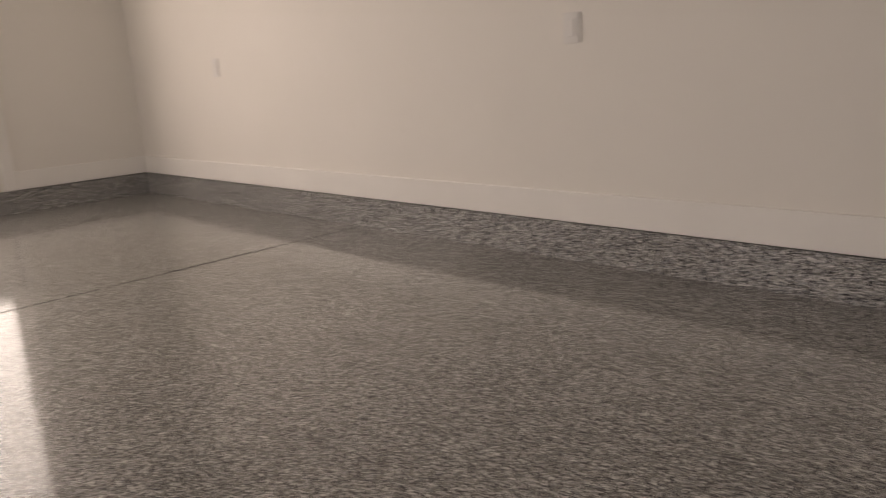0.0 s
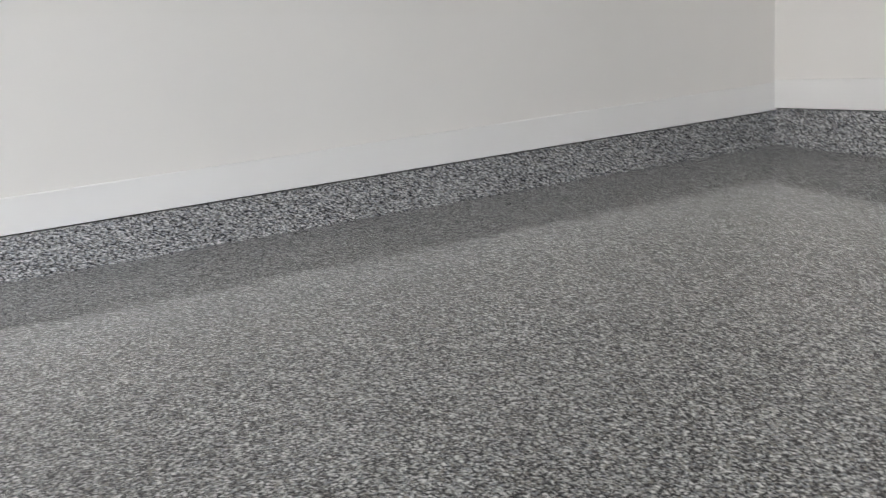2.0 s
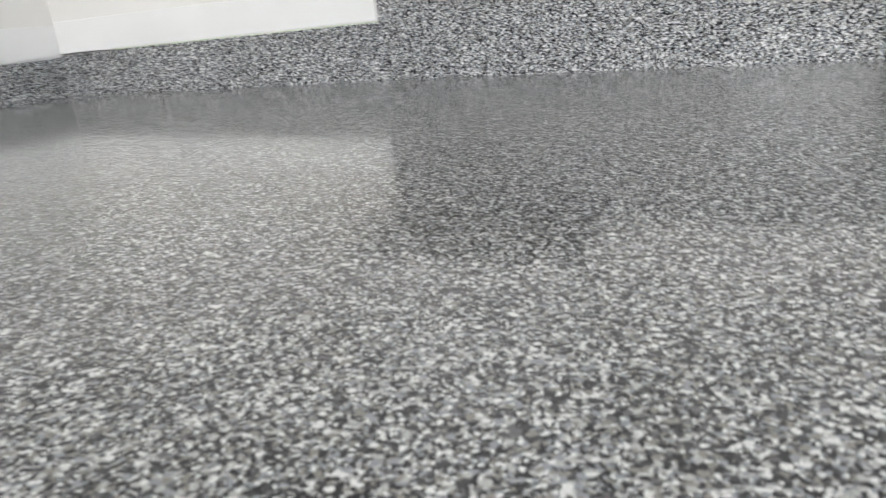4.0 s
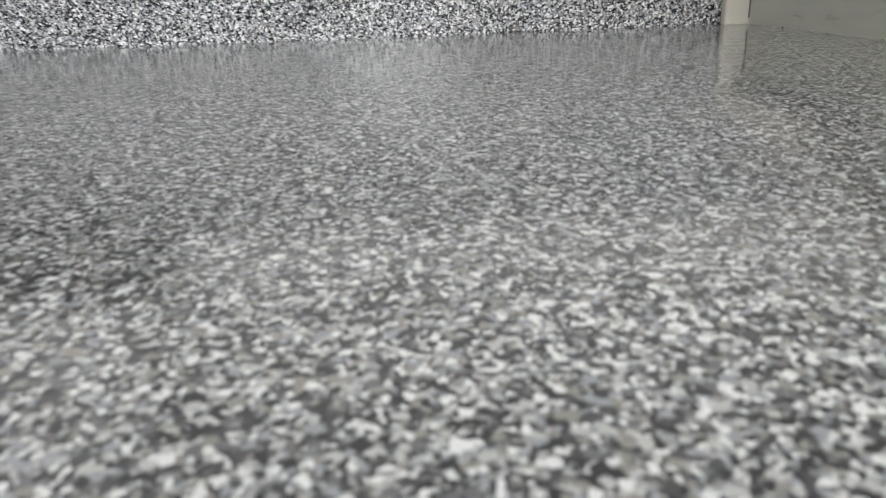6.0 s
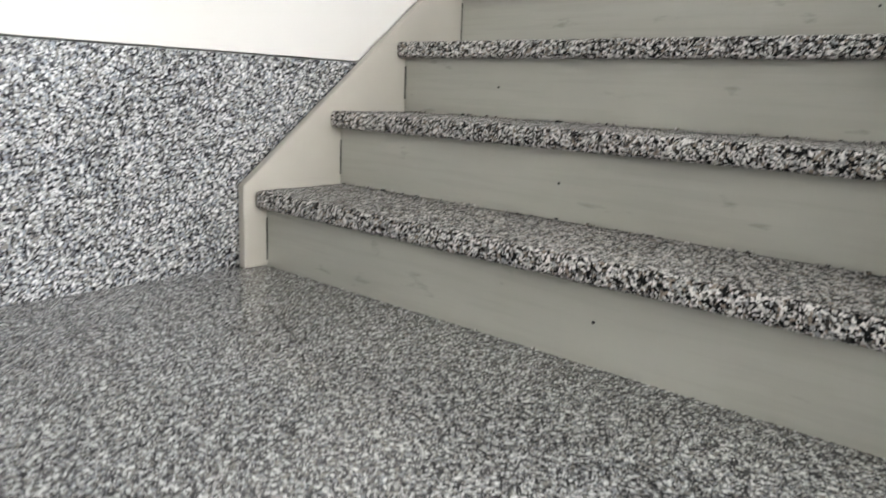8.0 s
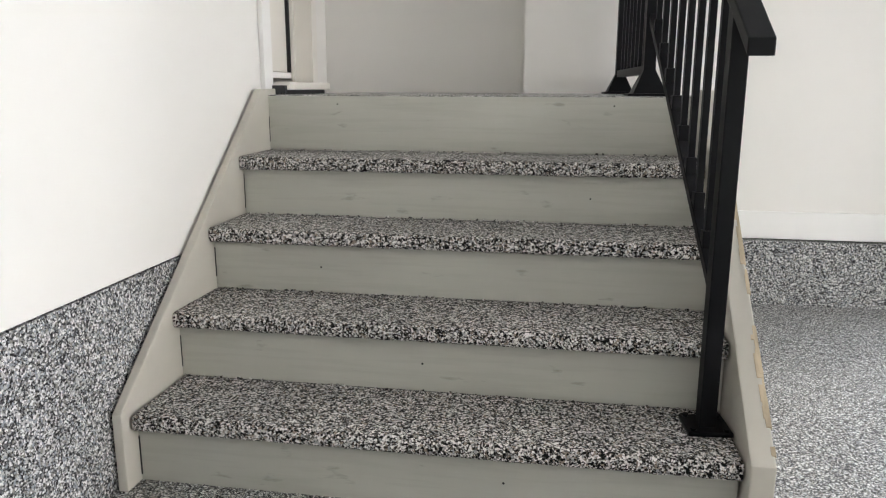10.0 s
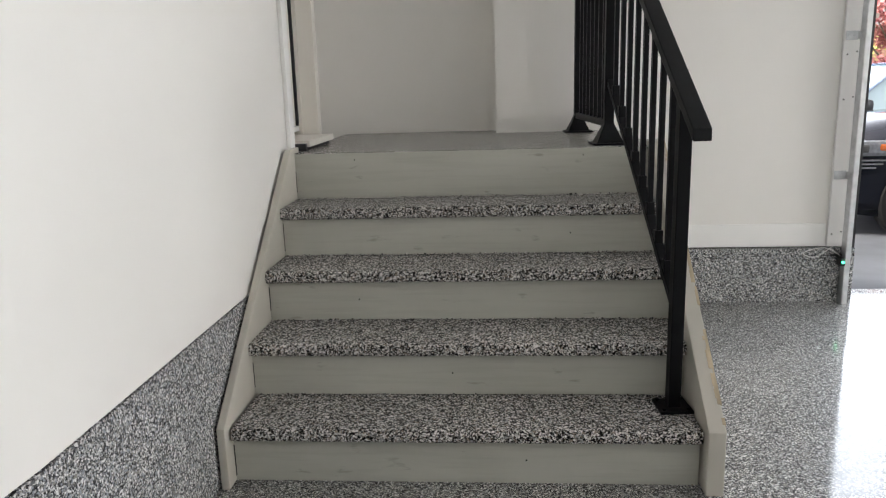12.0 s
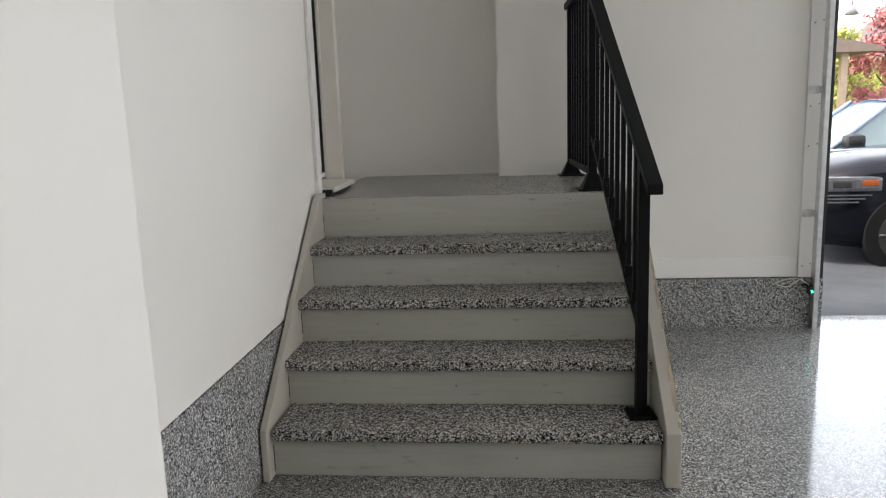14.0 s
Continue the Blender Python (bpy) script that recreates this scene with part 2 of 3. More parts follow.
setting("floor", boxes((-0.4, JX, AY - 0.1, 2.13, -0.15, 0), (JX + 0.016, DX + 0.15, AY - 0.1, 2.13, -0.15, 0)),
        M_FLOOR, "glossy grey flake epoxy garage floor", "floor")
setting("floor_joint", boxes((JX - 0.001, JX + 0.017, AY, 2.13, -0.14, -0.002)), M_JOINT, "dark saw-cut joint across the epoxy floor", "joint")
setting("ceiling", boxes((-0.6, DX + 0.2, AY - 0.2, 2.6, TOP, TOP + 0.15)), M_CEIL, "plain white garage ceiling", "ceiling")

HA = 0.17            # rear stem wall
setting("wall_rear", boxes((-0.4, DX + 0.2, AY - 0.2, AY, HA, TOP)), M_WALL, "smooth off-white painted drywall", "wall")
setting("stem_wall_rear", boxes((-0.4, DX + 0.2, AY - 0.2, AY + 0.003, -0.1, HA - 0.004)), M_STEM, "low grey flake-coated concrete stem wall", "stem wall")
setting("baseboard_rear", boxes((BX + 0.001, DX - 0.014, AY + 0.0005, AY + 0.016, HA + 0.002, HA + 0.135), bevel=0.005), M_TRIM,
        "flat white baseboard above the stem wall", "baseboard")

# stair-side wall: three stretches, each with its own stem height
S1, S2 = -2.22, -0.80
Z1A, Z1B = 0.182, 0.208
setting("wall_side_1", prism([(AY, Z1A), (S1, Z1B), (S1, TOP), (AY, TOP)], "x", -0.4, BX), M_WALL, "off-white painted drywall beside the rear corner", "wall")
setting("stem_wall_side_1", prism([(AY + 0.003, -0.1), (S1, -0.1), (S1, Z1B - 0.004), (AY + 0.003, Z1A - 0.004)], "x", -0.4, BX + 0.003), M_STEM,
        "low grey flake-coated stem wall", "stem wall")
setting("baseboard_side_1", prism([(AY + 0.018, Z1A + 0.002), (S1 - 0.002, Z1B + 0.002), (S1 - 0.002, Z1B + 0.13), (AY + 0.018, Z1A + 0.135)], "x", BX + 0.0005, BX + 0.016, 0.003),
        M_TRIM, "flat white baseboard above the stem wall", "baseboard")
setting("wall_side_2", prism([(-0.4, S1), (BX + 0.002, S1), (0.0, S2), (-0.4, S2)], "z", 0.498, TOP), M_WALL, "off-white painted drywall stretch above the stem wall", "wall")
setting("stem_wall_side_2", prism([(-0.4, S1), (BX + 0.001, S1), (0.003, S2), (-0.4, S2)], "z", -0.1, 0.494), M_STEM, "grey flake-coated stem wall stretch", "stem wall")
HB = 0.498
setting("wall_boxing", boxes((-0.2, 0.40, S1 + 0.02, -1.43, 0.50, TOP), bevel=0.006), M_WALL, "off-white drywall boxing standing out from the wall", "wall")
DY0, DY1, DZ = 1.06, 1.51, 0.925
setting("wall_side_3", boxes((-0.4, 0.0, S2, DY0, HB, TOP), (-0.4, -0.15, DY1 + 0.06, 2.35, HB, TOP), (-0.4, 0.0, DY0, DY1, DZ + 2.08, TOP),
                             (-0.4, 0.0, DY0, DY1, HB, DZ - 0.01)), M_WALL, "off-white drywall beside the steps, with a doorway", "wall")
setting("stem_wall_side_3", boxes((-0.4, 0.003, S2, 2.35, -0.1, HB - 0.004)), M_STEM, "tall grey flake-coated stem wall beside the steps", "stem wall")

# front wall with the vehicle opening and the recess behind the landing
HC = 0.292
setting("wall_front", boxes((0.848, SX0 - 0.09, CY, CY + 0.25, HC, TOP), (SX1 + 0.09, DX, CY, CY + 0.25, HC, TOP),
                            (SX0 - 0.09, SX1 + 0.09, CY, CY + 0.25, DOORH, TOP), (-0.4, 0.848, 2.16, 2.55, -0.1, TOP),
                            (0.848, 1.0, CY + 0.25, 2.55, HC, TOP)), M_WALL, "off-white front wall with an open vehicle doorway", "wall")
setting("stem_wall_front", boxes((0.848, SX0 - 0.02, CY - 0.04, CY + 0.25, -0.1, HC - 0.004), (SX1 + 0.02, DX, CY - 0.04, CY + 0.25, -0.1, HC - 0.004)),
        M_STEM, "grey flake-coated stem wall beside the vehicle doorway", "stem wall")
setting("baseboard_front", boxes((1.5, SX0 - 0.163, CY - 0.012, CY - 0.0005, HC + 0.002, HC + 0.125), bevel=0.003), M_TRIM,
        "flat white baseboard above the stem wall", "baseboard")
# far side wall with a wide window
setting("wall_far_side", boxes((DX, DX + 0.2, AY, E0, HA, TOP), (DX, DX + 0.2, E1, 2.2, HA, TOP), (DX, DX + 0.2, E0, E1, WZ1, TOP),
                               (DX, DX + 0.2, E0, E1, HA, WZ0)), M_WALL, "off-white painted drywall with a wide window", "wall")
setting("stem_wall_far_side", boxes((DX - 0.003, DX + 0.2, AY + 0.004, 1.88, -0.1, HA - 0.004)), M_STEM, "low grey flake-coated stem wall", "stem wall")
setting("baseboard_far_side", boxes((DX - 0.012, DX - 0.0005, AY + 0.012, E0 - 0.082, HA + 0.002, HA + 0.135), bevel=0.003), M_TRIM,
        "flat white baseboard above the stem wall", "baseboard")
win = tagged(thing("window_1", "wide bright window with tall white casing", "window", (DX, (E0 + E1) / 2, 0.0)), kind="structure")
w2 = (E1 - E0) / 2
for sy in (-w2 - 0.08, w2):
    part("casing", boxes((-0.03, -0.0005, sy, sy + 0.08, HA + 0.002, WZ1 + 0.08), bevel=0.004), M_TRIM, win, "white casing board")
part("casing", boxes((-0.03, -0.0005, -w2, w2, WZ1, WZ1 + 0.08), bevel=0.004), M_TRIM, win, "white casing board")
part("sill", boxes((-0.05, 0.1, -w2 + 0.001, w2 - 0.001, WZ0 + 0.001, WZ0 + 0.03), bevel=0.004), M_TRIM, win, "white window sill")
for q in range(4):
    c = -w2 + 0.03 + (2 * w2 - 0.06) * q / 3
    part("window_frame", boxes((0.08, 0.13, c - 0.029, c + 0.029, WZ0 + 0.031, WZ1 - 0.001)), M_TRIM, win, "white mullion")
for q in range(3):
    c = -w2 + 0.03 + (2 * w2 - 0.06) * q / 3
    gp = part("pane", boxes((0.1, 0.106, c + 0.03, c + (2 * w2 - 0.06) / 3 - 0.03, WZ0 + 0.031, WZ1 - 0.001)), M_GLASS, win, "clear glass pane")
    gp.visible_shadow = False

# ---- the house door on the landing ----
hd = tagged(thing("door_2", "closed cream panel door with white casing at the landing", "door", (0, (DY0 + DY1) / 2, DZ)), kind="structure")
hw = (DY1 - DY0) / 2
part("casing", boxes((0.001, 0.018, -hw - 0.09, -hw - 0.03, 0.0, 2.1), bevel=0.003), M_TRIM, hd, "white casing board")
part("casing", boxes((0.001, 0.011, -hw - 0.029, -hw, 0.0, 2.1), bevel=0.003), M_TRIM, hd, "white casing board")
part("casing", boxes((0.001, 0.018, -hw - 0.09, hw + 0.06, 2.1, 2.155), bevel=0.003), M_TRIM, hd, "white casing board")
part("jamb", boxes((-0.2, -0.001, -hw, -hw + 0.02, 0.02, 2.08)), M_TRIM, hd)
part("jamb", boxes((-0.2, 0.004, hw, hw + 0.06, 0.0, 2.09), bevel=0.002), M_DOOR, hd, "cream door jamb")
part("jamb_stop", boxes((-0.087, -0.07, hw - 0.012, hw - 0.001, 0.044, 2.08), bevel=0.002), M_DOOR, hd)
# unseen board added behind the leaf to stop daylight leaking under it
part("light_block", boxes((-0.24, -0.202, -hw - 0.02, hw + 0.05, 0.0, 2.09)), M_SEAL, hd, "added dark board that blocks light behind the door")
part("leaf", boxes((-0.145, -0.1, -hw + 0.024, hw - 0.014, 0.085, 2.07), bevel=0.003), M_DOOR, hd)
part("weatherstrip", boxes((-0.104, -0.088, hw - 0.022, hw - 0.002, 0.085, 2.07)), M_SEAL, hd, "dark weatherstrip")
part("door_sweep", boxes((-0.14, -0.088, -hw + 0.024, hw - 0.002, 0.06, 0.083), bevel=0.002), M_TRIM, hd)
part("sill", boxes((-0.2, 0.072, -hw + 0.0, hw + 0.01, 0.016, 0.043), bevel=0.004), M_DOOR, hd, "cream door sill")
# the shade below the sill, built as a solid black strip
part("sill_shade", boxes((-0.2, 0.05, -hw + 0.0, hw + 0.0, 0.0, 0.0155)), M_SEAL, hd, "black strip standing in for the shade under the sill")
part("sill_end", boxes((-0.01, 0.062, -hw - 0.028, -hw - 0.001, 0.004, 0.032), bevel=0.002), M_RIM, hd, "dark metal sill end cap")

# ---- steps ----
RISE, RUN = 0.185, 0.2275
SW0, SW1 = 0.038, 1.438
steps = thing("staircase", "five-riser garage steps, grey painted risers and flake-coated treads", "stairs", (0, 0, 0))


def slab(x0, x1, y0, y1, z0, z1, rough=0.0011):
    """A coated slab: rounded front nose and a crumbly surface."""
    nx, prof = int((x1 - x0) / 0.011), []
    r = min(0.012, (z1 - z0) / 2.2)
    prof.append((y0 + 0.03, z0))
    for a in range(0, 5):
        k = math.pi / 2 * a / 4
        prof.append((y0 + r - r * math.sin(k), z0 + r - r * math.cos(k)))
    prof.append((y0, (z0 + z1) / 2))
    for a in range(0, 5):
        k = math.pi / 2 * a / 4
        prof.append((y0 + r - r * math.cos(k), z1 - r + r * math.sin(k)))
    ny = max(4, int((y1 - y0 - r) / 0.012))
    prof += [(y0 + r + (y1 - y0 - r) * i / ny, z1) for i in range(1, ny + 1)]
    bm = bmesh.new()
    cols = []
    for i in range(nx + 1):
        x = x0 + (x1 - x0) * i / nx
        col = []
        for y, z in prof:
            h = noise.noise((x * 90, y * 90, z * 90)) + 0.6 * noise.noise((x * 31, y * 31, z * 31 + 7))
            col.append(bm.verts.new((x, y + h * rough * (1 if y < y0 + r else 0), z + h * rough)))
        cols.append(col)
    for c, d in zip(cols, cols[1:]):
        for j in range(len(prof) - 1):
            f = bm.faces.new((c[j], d[j], d[j + 1], c[j + 1]))
            f.smooth = True
    for col in (cols[0], cols[-1]):
        bm.faces.new(col)
    return bm


for i in range(5):
    y = 0.035 + i * RUN
    top = (i + 1) * RISE - (0.041 if i < 4 else 0.003)
    part("riser", boxes((SW0 - 0.004, SW1 - 0.004, y, y + 0.02, i * RISE + (0.001 if i else -0.01), top)), M_RISER, steps)
    if i < 4:
        part("tread", slab(SW0 + (0.006 if i == 0 else 0), SW1 - 0.004, i * RUN, (i + 1) * RUN + 0.033, (i + 1) * RISE - 0.042, (i + 1) * RISE), M_TREAD, steps,
             "speckled flake-coated tread")
bm = slab(0.004, 1.472, 4 * RUN + 0.0365, 2.158, 5 * RISE - 0.013, 5 * RISE, 0.0012)
part("landing", bm, M_LANDING, steps, "speckled flake-coated landing")
part("landing_skirt", boxes((1.438, 1.470, 4 * RUN + 0.2, CY - 0.045, 0, 5 * RISE - 0.014)), M_RISER, steps)
SL = RISE / RUN


def stringer(x0, x1):
    e = 4 * RUN + 0.045
    z1 = 0.198
    poly = [(-0.028, 0.0), (-0.028, z1), (-0.028 + (0.945 - z1) / SL, 0.945), (e + 0.06, 0.945), (e + 0.06, 0.0)]
    return prism(poly, "x", x0, x1, 0.004)


part("stringer", stringer(0.011, 0.036), M_STRING, steps, "cream painted stringer board")
part("stringer", stringer(1.439, 1.490), M_STRING, steps, "cream painted stringer board with worn edge")

M_BARE = plain("bare_worn_timber", (0.50, 0.41, 0.29), 0.22, 0.25, 40, 0.4, 90, stretch=(1, 0.3, 0.3))
rnd = random.Random(9)
for k in range(70):
    y = rnd.uniform(-0.02, 0.86)
    q = rnd.uniform(0.008, 0.05)
    z = 0.198 + (y + 0.028) * SL
    wd = rnd.uniform(0.003, 0.014)
    lift = 0.0008 + 0.00002 * k
    bm = prism([(y, z - 0.004), (y + q, z + q * SL - 0.004), (y + q, z + q * SL + lift), (y, z + lift)], "x", 1.490 - wd, 1.4902 + 0.00002 * k)
    part("worn_patch", bm, M_BARE, steps, "bare timber where the paint has worn off")

# dark open joints where the risers meet the stringer
rnd = random.Random(21)
for i in range(5):
    z0 = i * RISE + rnd.uniform(0.01, 0.04)
    bm = boxes((SW0 - 0.002, SW0 + rnd.uniform(-0.0005, 0.001), 0.0325 + i * RUN, 0.035 + i * RUN, z0, (i + 1) * RISE - rnd.uniform(0.045, 0.08)))
    part("open_joint", bm, M_SLOT, steps, "dark open joint beside the stringer")

# nail heads showing through the riser paint
for i, x in ((1, 0.70), (2, 0.36), (3, 1.12), (4, 0.28), (4, 1.19), (0, 0.93)):
    z = i * RISE + (0.155 if i == 4 else 0.075)
    part("nail_head", cyl((x, 0.0335 + i * RUN, z), (x, 0.036 + i * RUN, z), 0.0028, seg=8), M_SLOT, steps, "small dark nail head")

# crumbs of flake along the riser feet
bm = bmesh.new()
rnd = random.Random(4)
for i in range(5):
    for k in range(120 if i else 50):
        x = rnd.uniform(SW0, SW1 - 0.02)
        s = rnd.choice((0.0015, 0.002, 0.0028, 0.0042)) * rnd.uniform(0.8, 1.25) * (1 if i else 0.6)
        y, z = 0.032 + i * RUN, i * RISE + 0.001
        add_box(bm, x, x + s * rnd.uniform(1, 2), y - s, y, z, z + s)
tagged(part("flake_crumb", bm, M_TREAD, steps), kind="stuff")

# ---- railing ----
rail = thing("stair_railing", "black powder-coated metal stair railing with square balusters", "railing", (0, 0, 0))
RX = 1.383
PY = 0.165
part("post", boxes((RX - 0.019, RX + 0.019, PY - 0.019, PY + 0.019, RISE + 0.006, 1.12), bevel=0.003), M_BLACK, rail)
part("base_plate", boxes((RX - 0.05, RX + 0.05, PY - 0.05, PY + 0.05, RISE + 0.001, RISE + 0.011), bevel=0.003), M_BLACK, rail)
for sx in (-0.037, 0.037):
    for sy in (-0.037, 0.037):
        part("bolt", cyl((RX + sx, PY + sy, RISE + 0.011), (RX + sx, PY + sy, RISE + 0.018), 0.007, seg=8), M_BLACK, rail)
UY = 1.05
Z0 = 1.045                      # top of the sloped rail at its lower end


def sloped(y0, y1, zf, wide, high):
    z0, z1 = zf(y0), zf(y1)
    return prism([(y0, z0 - high), (y0, z0), (y1, z1), (y1, z1 - high)], "x", RX - wide / 2, RX + wide / 2, 0.003)


def ztop(y):
    return Z0 + (y - 0.02) * 0.755


def zlow(y):
    return 0.52 + (y - PY) * 0.765


part("top_rail", sloped(0.02, UY + 0.02, ztop, 0.052, 0.034), M_BLACK, rail)
part("sub_rail", sloped(PY + 0.02, UY - 0.02, lambda y: ztop(y) - 0.036, 0.03, 0.025), M_BLACK, rail)
part("bottom_rail", sloped(PY + 0.02, UY - 0.02, zlow, 0.03, 0.03), M_BLACK, rail)
for k in range(8):
    y = PY + 0.105 + k * 0.0985
    part("baluster", boxes((RX - 0.008, RX + 0.008, y - 0.008, y + 0.008, zlow(y) - 0.012, ztop(y) - 0.05)), M_BLACK, rail)
    part("collar", boxes((RX - 0.013, RX + 0.013, y - 0.014, y + 0.014, zlow(y) - 0.02, zlow(y) + 0.03), bevel=0.003), M_BLACK, rail)
turn = Matrix.Translation((RX, PY, 0)) @ Matrix.Rotation(radians(5.2), 4, "Z") @ Matrix.Translation((-RX, -PY, 0))
rail.matrix_basis = turn
GX, LZ = 1.300, 5 * RISE
guard = thing("landing_guard", "black metal guard rail along the landing edge", "railing", (0, 0, 0))
UT = ztop(UY) + 0.03
guard.matrix_basis = Matrix.Translation((GX, UY, 0)) @ Matrix.Rotation(radians(2.6), 4, "Z") @ Matrix.Translation((-GX, -UY, 0))
for y in (UY, 1.86):
    x = GX
    part("post", boxes((x - 0.019, x + 0.019, y - 0.019, y + 0.019, LZ + 0.01, UT), bevel=0.003), M_BLACK, guard)
    bm = cyl((x, y, LZ + 0.008), (x, y, LZ + 0.085), 0.075, 0.026, 4)
    bmesh.ops.rotate(bm, verts=bm.verts, cent=(x, y, 0), matrix=Matrix.Rotation(radians(45), 3, "Z"))
    for f in bm.faces:
        f.smooth = False
    part("post_foot", bm, M_BLACK, guard)
    part("base_plate", boxes((x - 0.07, x + 0.07, y - 0.065, y + 0.065, LZ + 0.001, LZ + 0.009), bevel=0.003), M_BLACK, guard)
part("top_rail", boxes((GX - 0.03, GX + 0.03, UY + 0.022, 1.915, UT - 0.006, UT + 0.028), bevel=0.003), M_BLACK, guard)
part("bottom_rail", boxes((GX - 0.015, GX + 0.015, UY + 0.02, 1.84, LZ + 0.07, LZ + 0.098), bevel=0.003), M_BLACK, guard)
for k in range(7):
    y = UY + 0.11 + k * 0.1
    part("baluster", boxes((GX - 0.008, GX + 0.008, y - 0.008, y + 0.008, LZ + 0.09, UT - 0.004)), M_BLACK, guard)

# ---- vehicle doorway ----
jamb = thing("door_jamb", "white painted jamb board of the vehicle doorway", "jamb", (0, 0, 0))
part("board", boxes((SX0 - 0.155, SX0 - 0.045, CY - 0.02, CY - 0.001, HC + 0.002, DOORH), bevel=0.002), M_TRIM, jamb)
part("edge", boxes((SX0 - 0.088, SX0 - 0.03, CY, CY + 0.25, 0.0, DOORH), bevel=0.002), M_TRIM, jamb)
part("seal", boxes((SX0 - 0.03, SX0 + 0.012, CY + 0.07, CY + 0.10, 0.0, DOORH)), M_SEAL, jamb, "black rubber door seal")
part("seal", boxes((SX0 - 0.043, SX0 - 0.02, CY - 0.03, CY - 0.002, 0.02, DOORH)), M_SEAL, jamb, "black rubber door seal")
for zs, k in ((0.36, 2), (1.05, 2), (1.27, 3), (1.72, 2)):
    for q in range(k):
        xx = SX0 - 0.135 + q * 0.045
        part("screw", cyl((xx, CY - 0.0215, zs + 0.012 * (q % 2)), (xx, CY - 0.019, zs + 0.012 * (q % 2)), 0.004, seg=8), M_SLOT, jamb)
track = thing("door_track", "galvanised vertical track of the overhead door", "door track", (0, 0, 0))
tx = SX0 - 0.075
part("channel", boxes((tx - 0.016, tx - 0.012, CY - 0.095, CY - 0.045, 0.0, DOORH), (tx - 0.016, tx + 0.012, CY - 0.049, CY - 0.045, 0.0, DOORH),
                      (tx - 0.014, tx + 0.010, CY - 0.099, CY - 0.095, 0.0, DOORH)), M_STEEL, track)
for z in (0.67, 1.36, 2.05):
    bm = boxes((tx - 0.075, tx - 0.017, CY - 0.028, CY - 0.0205, z - 0.022, z + 0.022), (tx - 0.02, tx - 0.0165, CY - 0.07, CY - 0.028, z - 0.018, z + 0.018), bevel=0.002)
    br = part("bracket", bm, M_STEEL, track, "galvanised track bracket")
    for q in (-0.06, -0.035):
        part("bolt", cyl((tx + q, CY - 0.034, z), (tx + q, CY - 0.028, z), 0.007, seg=8), M_STEEL, br)
sensor = thing("safety_sensor", "small door safety sensor with glowing green indicator", "sensor", (0, 0, 0))
part("body", boxes((tx - 0.04, tx - 0.017, CY - 0.105, CY - 0.05, 0.205, 0.25), bevel=0.004), M_SEAL, sensor)
part("indicator", cyl((tx - 0.03, CY - 0.112, 0.228), (tx - 0.03, CY - 0.105, 0.228), 0.0055, seg=12), M_LED, sensor, "glowing green light")
part("arm", boxes((tx - 0.075, tx - 0.017, CY - 0.062, CY - 0.056, 0.25, 0.262)), M_SEAL, sensor)


def cable(name, pts, r, material, label):
    cu = bpy.data.curves.new(name, "CURVE")
    cu.dimensions, cu.bevel_depth, cu.bevel_resolution = "3D", r, 2
    s = cu.splines.new("NURBS")
    s.points.add(len(pts) - 1)
    for p, q in zip(s.points, pts):
        p.co = (*q, 1)
    s.use_endpoint_u, s.order_u = True, 3
    cu.materials.append(material)
    return tagged(new(name, cu), label, "cable")


wy = CY - 0.046
cable("sensor_wire", [(tx - 0.03, wy - 0.02, 0.255), (tx - 0.08, wy, 0.30), (tx - 0.17, wy, 0.285), (tx - 0.22, wy, 0.262), (tx - 0.15, wy, 0.235),
                      (tx - 0.10, wy, 0.27), (tx - 0.06, wy, 0.30)], 0.0022, M_PLATE, "thin white looped sensor wire above the stem wall")

# ---- plates on the rear wall ----
def plate(x, z, w, h, name, label):
    ob = thing(name, label, "outlet" if "outlet" in name else "switch", (x, AY, z))
    part("cover_plate", boxes((-w / 2, w / 2, 0.0005, 0.007, -h / 2, h / 2), bevel=0.002), M_PLATE, ob)
    return ob


OX, OZ = 3.18, 1.000
o = plate(OX, OZ, 0.13, 0.13, "wall_outlet", "white double-gang wall outlet with dark slots")
for gx in (-0.030, 0.030):
    part("socket", boxes((gx - 0.018, gx + 0.018, 0.007, 0.0085, -0.045, 0.045), bevel=0.001), M_PLATE, o)
for (sx, sz, sw, sh) in ((0.0, -0.004, 0.018, 0.003), (0.010, -0.018, 0.018, 0.003), (0.0, -0.032, 0.014, 0.003), (-0.018, -0.018, 0.007, 0.006),
                         (0.0, 0.03, 0.018, 0.003), (0.010, 0.018, 0.018, 0.003)):
    part("slot", boxes((-sx - sw / 2, -sx + sw / 2, 0.0085, 0.0093, sz - sh, sz + sh)), M_SLOT, o, "dark slot")
for gx in (-0.030, 0.030):
    part("screw", cyl((gx, 0.007, -0.052), (gx, 0.0092, -0.052), 0.0065, seg=10), M_SLOT, o, "dark screw")
for x, z, nm in ((5.41, 0.975, "light_switch"), (8.28, 0.945, "wall_outlet")):
    s = plate(x, z, 0.078, 0.122, nm, "white single-gang wall plate with a rocker" if nm == "light_switch" else "white single wall outlet plate")
    part("rocker", boxes((-0.017, 0.017, 0.007, 0.0105, -0.034, 0.034), bevel=0.0015), M_PLATE, s)

# a dark pebble of resin at the foot of the rear stem wall
bm = bmesh.new()
bmesh.ops.create_icosphere(bm, subdivisions=2, radius=0.008)
for v in bm.verts:
    v.co += v.co.normalized() * 0.002 * noise.noise(v.co * 200)
    v.co.z = max(v.co.z, -0.003)
pb = mesh_ob("resin_crumb", bm, M_SLOT)
pb.location = (3.545, AY + 0.012, 0.003)
